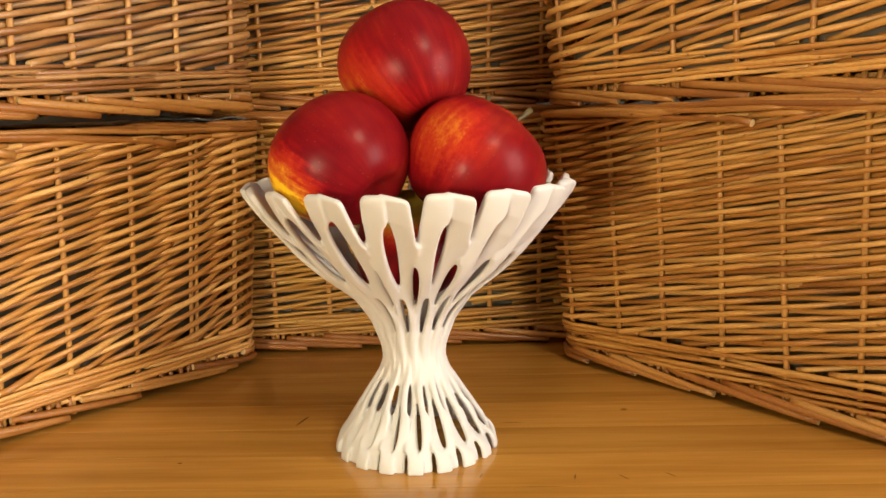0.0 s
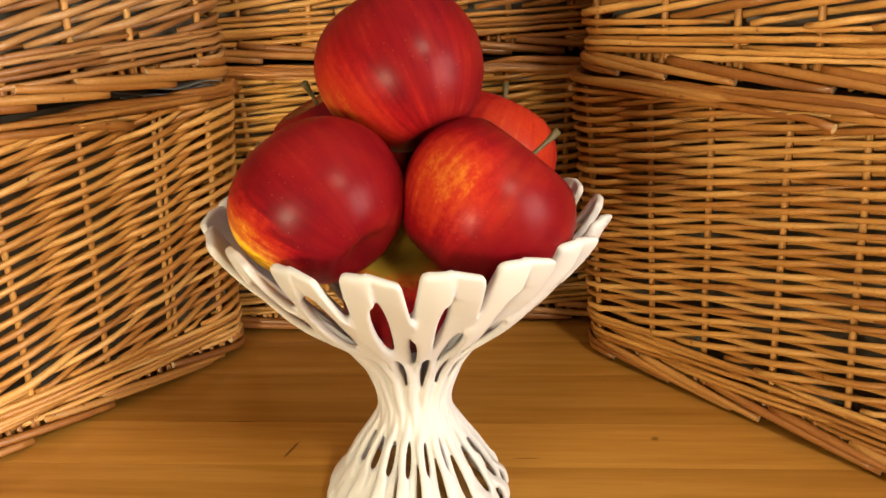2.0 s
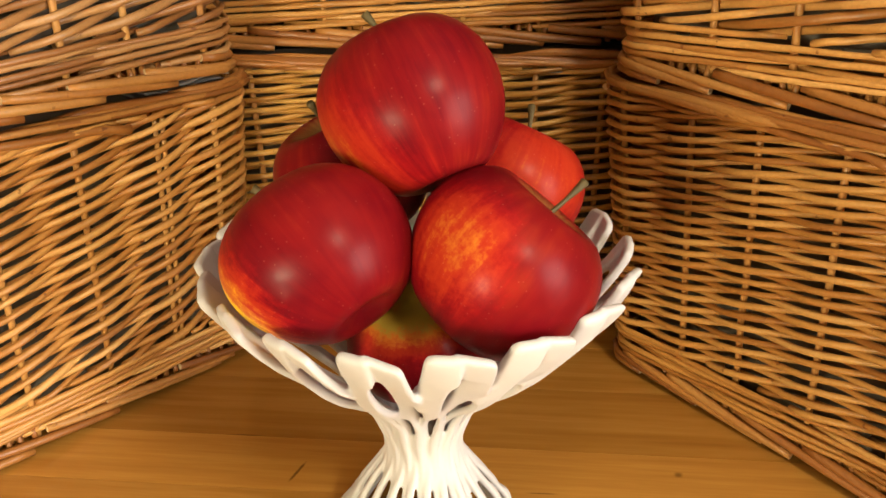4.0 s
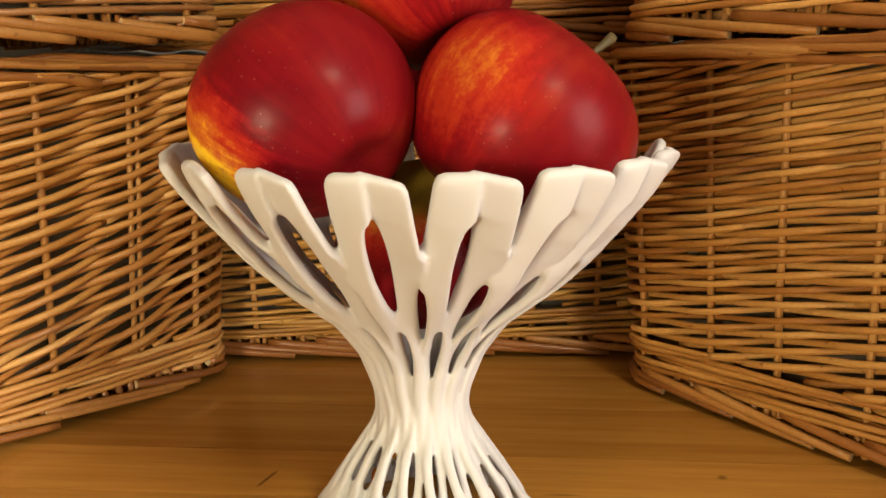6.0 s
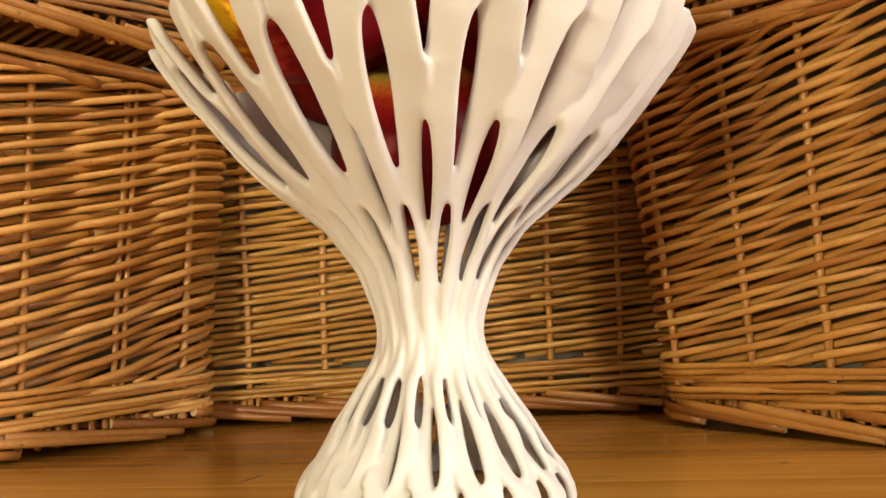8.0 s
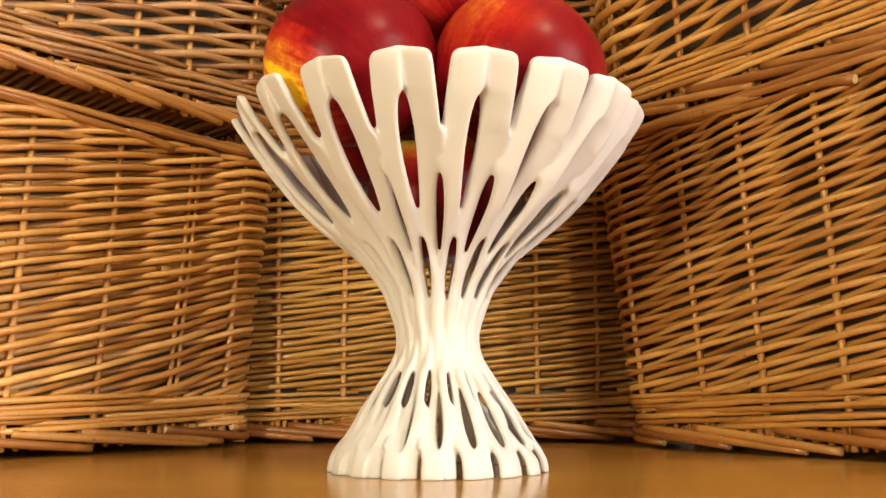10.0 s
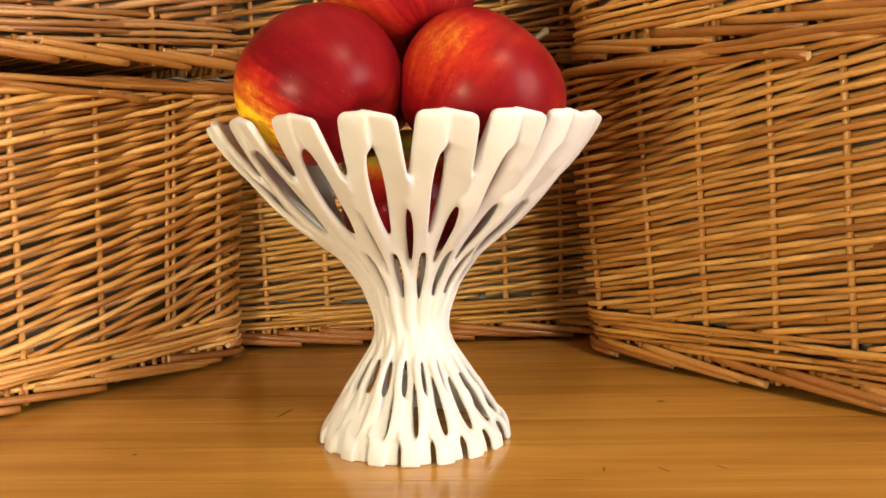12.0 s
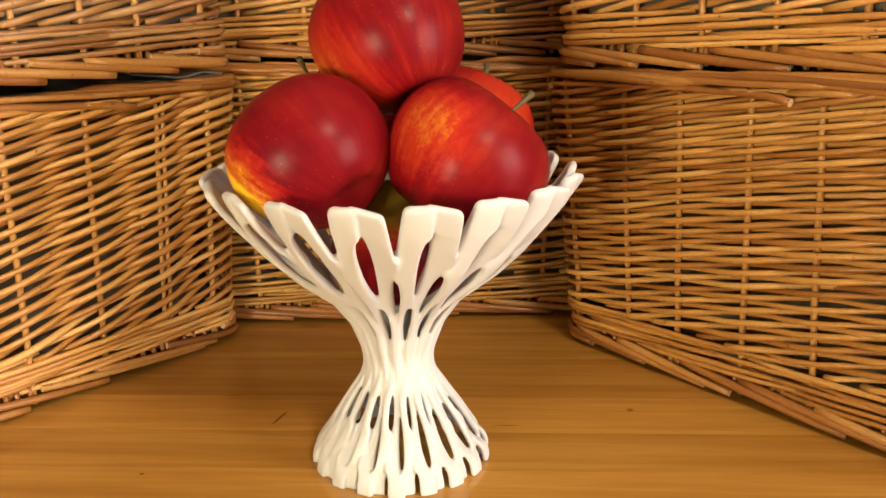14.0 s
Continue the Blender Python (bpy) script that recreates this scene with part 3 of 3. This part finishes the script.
P_LEFT = ((0, 1), (.004, 1), (.016, 0), (.039, 0), (.057, 1), (.075, 1), (.097, 0), (.110, 0), (.142, 1), (.17, 1))
RIM = 0.1641


def half_gap(z, cuts, lap):
    """Half the opening between two blades at height z; below zero they overlap."""
    best = -lap
    for lo, hi, half, blunt in cuts:
        t = (z - lo) / (hi - lo)
        t = t if blunt > 0 else 1 - t
        if 0 < t < 1:
            best = max(best, 3.08 * t ** 1.15 * (1 - t) ** 0.6 * half)
        else:
            over = (-t / 0.0045 if t < 0 else (t - 1) / 0.0018) * (hi - lo)
            best = max(best, -lap * min(1.0, over))
    return best


def bowl():
    """An openwork goblet: blades set askew run from foot to rim, twist, and grow together by turns with either neighbour."""
    fine = np.linspace(0, 0.172, 1200)
    prof = np.interp(fine, RZ, RR)
    kern = np.exp(-np.linspace(-2.2, 2.2, 91) ** 2)
    prof = np.convolve(np.pad(prof, 45, mode="edge"), kern / kern.sum(), mode="valid")
    arc = np.concatenate(([0], np.cumsum(np.hypot(np.diff(prof), np.diff(fine)))))
    full = np.interp(RIM, fine, arc)
    zs = np.interp(np.linspace(0, full, 190), arc, fine)
    rs = np.interp(zs, fine, prof)
    slopes = np.gradient(rs, zs)
    step = 2 * math.pi / TEETH
    verts, faces = [], []
    for tooth in range(TEETH):
        for left, right, l_at, r_at, l_back, r_back, l_cuts, r_cuts in (
                (AT_N - 20, AT_A, 1, 0, P_LEFT, P_RIGHT, CUTS_N, CUTS_A), (AT_A, AT_N, 0, 1, Q_LEFT, Q_RIGHT, CUTS_A, CUTS_N)):
            base, around = len(verts), 24
            for z, r, slope in zip(zs, rs, slopes):
                n = math.hypot(1, slope)
                nr, nz = 1 / n, -slope / n
                thick = float(np.interp(z, (0, .02, .055, .09, .13, .16), (.0034, .0036, .0035, .0038, .0042, .0042)))
                sunk = r * step / 2 * float(np.interp(z, (0, .011, .022, .05, .07, .12, .15), (.34, .42, .64, .64, .50, .44, .30)))
                lap = min(0.0014, float(np.interp(z, (.036, .050, .066, .080), (.24, .10, .10, .24))) * r * step / 2)
                gaps = []
                for open_rim, cuts in ((l_at, l_cuts), (r_at, r_cuts)):
                    g = half_gap(z, cuts, lap)
                    if open_rim and z > 0.1355:
                        g = max(g, 0.0038 * min(1.0, (z - 0.1355) / 0.026) - 0.0014 * max(0.0, 1 - (z - 0.1355) / 0.003) ** 2)
                        x = max(0.0, (z - RIM + 0.0042) / 0.0042)
                        g += 0.0032 * (1 - math.sqrt(max(0.0, 1 - x * x)))
                    if not open_rim and z < 0.0125:
                        g = max(g, 0.0009 * min(1.0, (0.0125 - z) / 0.004))
                    gaps.append(g)
                x0, x1 = radians(left) * r + gaps[0], radians(right) * r - gaps[1]
                d0, d1 = eased(z, l_back) * sunk, eased(z, r_back) * sunk
                rad = thick / 2
                x = max(0.0, (z - RIM + 0.0016) / 0.0016)
                rad *= math.sqrt(max(0.25, 1 - x * x))
                mid, wide = (x0 + x1) / 2, max((x1 - x0) / 2 - rad, 0.0002)
                for q in range(around):
                    ang = 2 * math.pi * (q + 0.5) / around
                    c, sn = math.cos(ang), math.sin(ang)
                    off = math.copysign(wide, c) * min(1.0, abs(c) * 1.7) + rad * c
                    t = (off + wide + rad) / (2 * (wide + rad))
                    depth = d0 + (d1 - d0) * t + thick / 2 - rad * math.copysign(min(1.0, abs(sn) ** 0.6), sn)
                    a = (mid + off) / r + tooth * step
                    rr = r - nr * depth
                    low = 0.0014 * (1 - t if l_at else t) * min(1.0, max(0.0, (z - 0.13) / 0.034))
                    low += 0.0022 * min(1.0, max(0.0, (z - 0.07) / 0.07))
                    verts.append((rr * math.sin(a), -rr * math.cos(a), max(0.0, z - low - nz * depth * min(1.0, z / 0.010))))
            rows = len(zs)
            for i in range(rows - 1):
                for q in range(around):
                    k = (q + 1) % around
                    faces.append((base + i * around + q, base + i * around + k, base + (i + 1) * around + k, base + (i + 1) * around + q))
            faces.append(tuple(base + q for q in range(around - 1, -1, -1)))
            faces.append(tuple(base + (rows - 1) * around + q for q in range(around)))
    ob = link_mesh("fruit_bowl", verts, faces, WHITE)
    grown = ob.modifiers.new("grown_together", "REMESH")
    grown.mode, grown.voxel_size, grown.use_smooth_shade = "VOXEL", 0.00065, True
    soft = ob.modifiers.new("softened", "SMOOTH")
    soft.factor, soft.iterations = 0.5, 8
    ob.location = (0, -0.0015, 0)
    return tagged(ob, "white openwork printed-plastic fruit bowl on a waisted foot, holding apples", "fruit bowl")


bowl()


# ---- apples ----
def apple(place, size, axis, patch, edge, blush, seed, label, tall=0.94, stem=0.018, bend=0.3, lean=0.1, stripes=0.6, blotch=0.45, soft=0.55):
    """An apple whose stem points along axis, turned so that patch (in the world) is the yellow side."""
    root = tagged(new("apple"), label, "apple", "apples in the bowl")
    turn = Vector(axis).normalized().to_track_quat("Z", "Y").to_matrix()
    root.matrix_world = Matrix.Translation(place) @ turn.to_4x4()
    skin = apple_material("apple_skin", turn.transposed() @ Vector(patch).normalized(), edge, blush, seed, stripes, blotch, soft)
    rng = random.Random(seed)
    rings, around = 44, 56
    vs, fs = [], []
    lop = rng.uniform(0, 6.28)
    for i in range(rings + 1):
        t = math.pi * i / rings
        rad = math.sin(t) ** 0.90 * (1 + 0.10 * math.cos(t))
        z = tall * math.cos(t) - 0.34 * math.exp(-((t / 0.31) ** 2)) + 0.22 * math.exp(-(((math.pi - t) / 0.32) ** 2))
        for j in range(around):
            a = 2 * math.pi * j / around
            q = rad * (1 + 0.022 * math.cos(5 * a + lop) * ((1 - math.cos(t)) / 2) ** 2 + 0.018 * math.cos(2 * a + lop * 1.7) + 0.012 * math.cos(3 * a + lop * 0.6))
            zz = z + 0.045 * math.cos(a + lop) * math.sin(t)
            vs.append((size * q * math.cos(a), size * q * math.sin(a), size * zz))
    for i in range(rings):
        for j in range(around):
            k = (j + 1) % around
            fs.append((i * around + j, (i + 1) * around + j, (i + 1) * around + k, i * around + k))
    link_mesh("flesh", vs, fs, skin, root)
    if stem:
        base = size * (tall - 0.32)
        pts = [(bend * stem * (f ** 2), lean * stem * f, base + stem * f) for f in np.linspace(0, 1, 8)]
        link_mesh("stem", *tube(pts, [0.0010 + 0.0010 * max(0, f - 0.6) / 0.4 for f in np.linspace(0, 1, 8)], 7), STEM, root, "thin olive-brown stem")
    return root


YEL, ORA = (0.92, 0.58, 0.018), (0.60, 0.23, 0.065)
apple((-0.0326, -0.0440, 0.1762), 0.0372, (-0.68, 0.50, 0.53), (-0.80, -0.34, -0.50), 0.80, YEL, 1, "deep red apple with a yellow patch low on one side", 0.92, stripes=0.50, blotch=0.34, soft=0.36)
apple((0.0382, -0.0365, 0.1712), 0.0388, (0.61, 0.25, 0.75), (-0.55, -0.66, 0.53), 1.02, ORA, 2, "red apple with a mottled orange blush, its stem up", 0.92, stem=0.023, bend=0.15, lean=-0.30, stripes=0.32, blotch=0.28, soft=0.38)
apple((0.0008, -0.0062, 0.2262), 0.0370, (-0.40, 0.40, 0.75), (-0.66, -0.40, -0.60), 1.04, YEL, 3, "red striped apple on top of the heap", 1.0, stripes=0.85, soft=0.80)
apple((-0.0362, 0.0450, 0.1788), 0.0370, (-0.55, -0.05, 1.0), (0.5, 0.6, -0.6), 0.9, YEL, 4, "dark red apple at the back of the heap, stem up")
apple((0.0362, 0.0430, 0.1735), 0.0372, (0.40, 0.30, 0.85), (0.60, -0.60, 0.50), 1.16, (0.52, 0.18, 0.11), 5, "pinkish red apple at the back of the heap, stem up", blotch=0.5, soft=0.9)
apple((0.0010, -0.0120, 0.1265), 0.0335, (0.1, 0.5, -0.85), (0.0, -0.26, 0.96), 0.58, (0.42, 0.28, 0.036), 6, "red apple with a yellow-green top, deep in the bowl", 0.93, 0.0, stripes=0.12, blotch=0.5, soft=0.40)


# ---- lamps of the room ----
def round_lamp(name, place, radius, drop, label, strength):
    root = tagged(new(name), label, "lamp")
    root.location = place
    bm = bmesh.new()
    bmesh.ops.create_cone(bm, cap_ends=True, segments=40, radius1=radius, radius2=radius * 0.75, depth=0.05, matrix=Matrix.Translation((0, 0, 0.03)))
    bmesh.ops.bevel(bm, geom=bm.edges[:], offset=0.004, segments=2, affect="EDGES")
    part("body", bm, METAL, root)
    bm = bmesh.new()
    bmesh.ops.create_cone(bm, cap_ends=True, segments=40, radius1=radius * 0.85, radius2=radius * 0.85, depth=0.008, matrix=Matrix.Translation((0, 0, 0.001)))
    part("diffuser", bm, glow_material("lamp_glow", (1.0, 0.75, 0.45), strength), root, "glowing warm diffuser")
    bm = bmesh.new()
    bmesh.ops.create_cone(bm, cap_ends=True, segments=12, radius1=0.008, radius2=0.008, depth=drop, matrix=Matrix.Translation((0, 0, 0.05 + drop / 2)))
    part("rod", bm, METAL, root)
    return root


round_lamp("hanging_lamp", KEY, 0.17, Z1 - KEY.z - 0.05, "small round hanging lamp with a warm glowing face", 6.0)
round_lamp("pendant_lamp", FILL, 0.12, Z1 - FILL.z - 0.05, "round pendant lamp with a warm glowing face", 3.0)
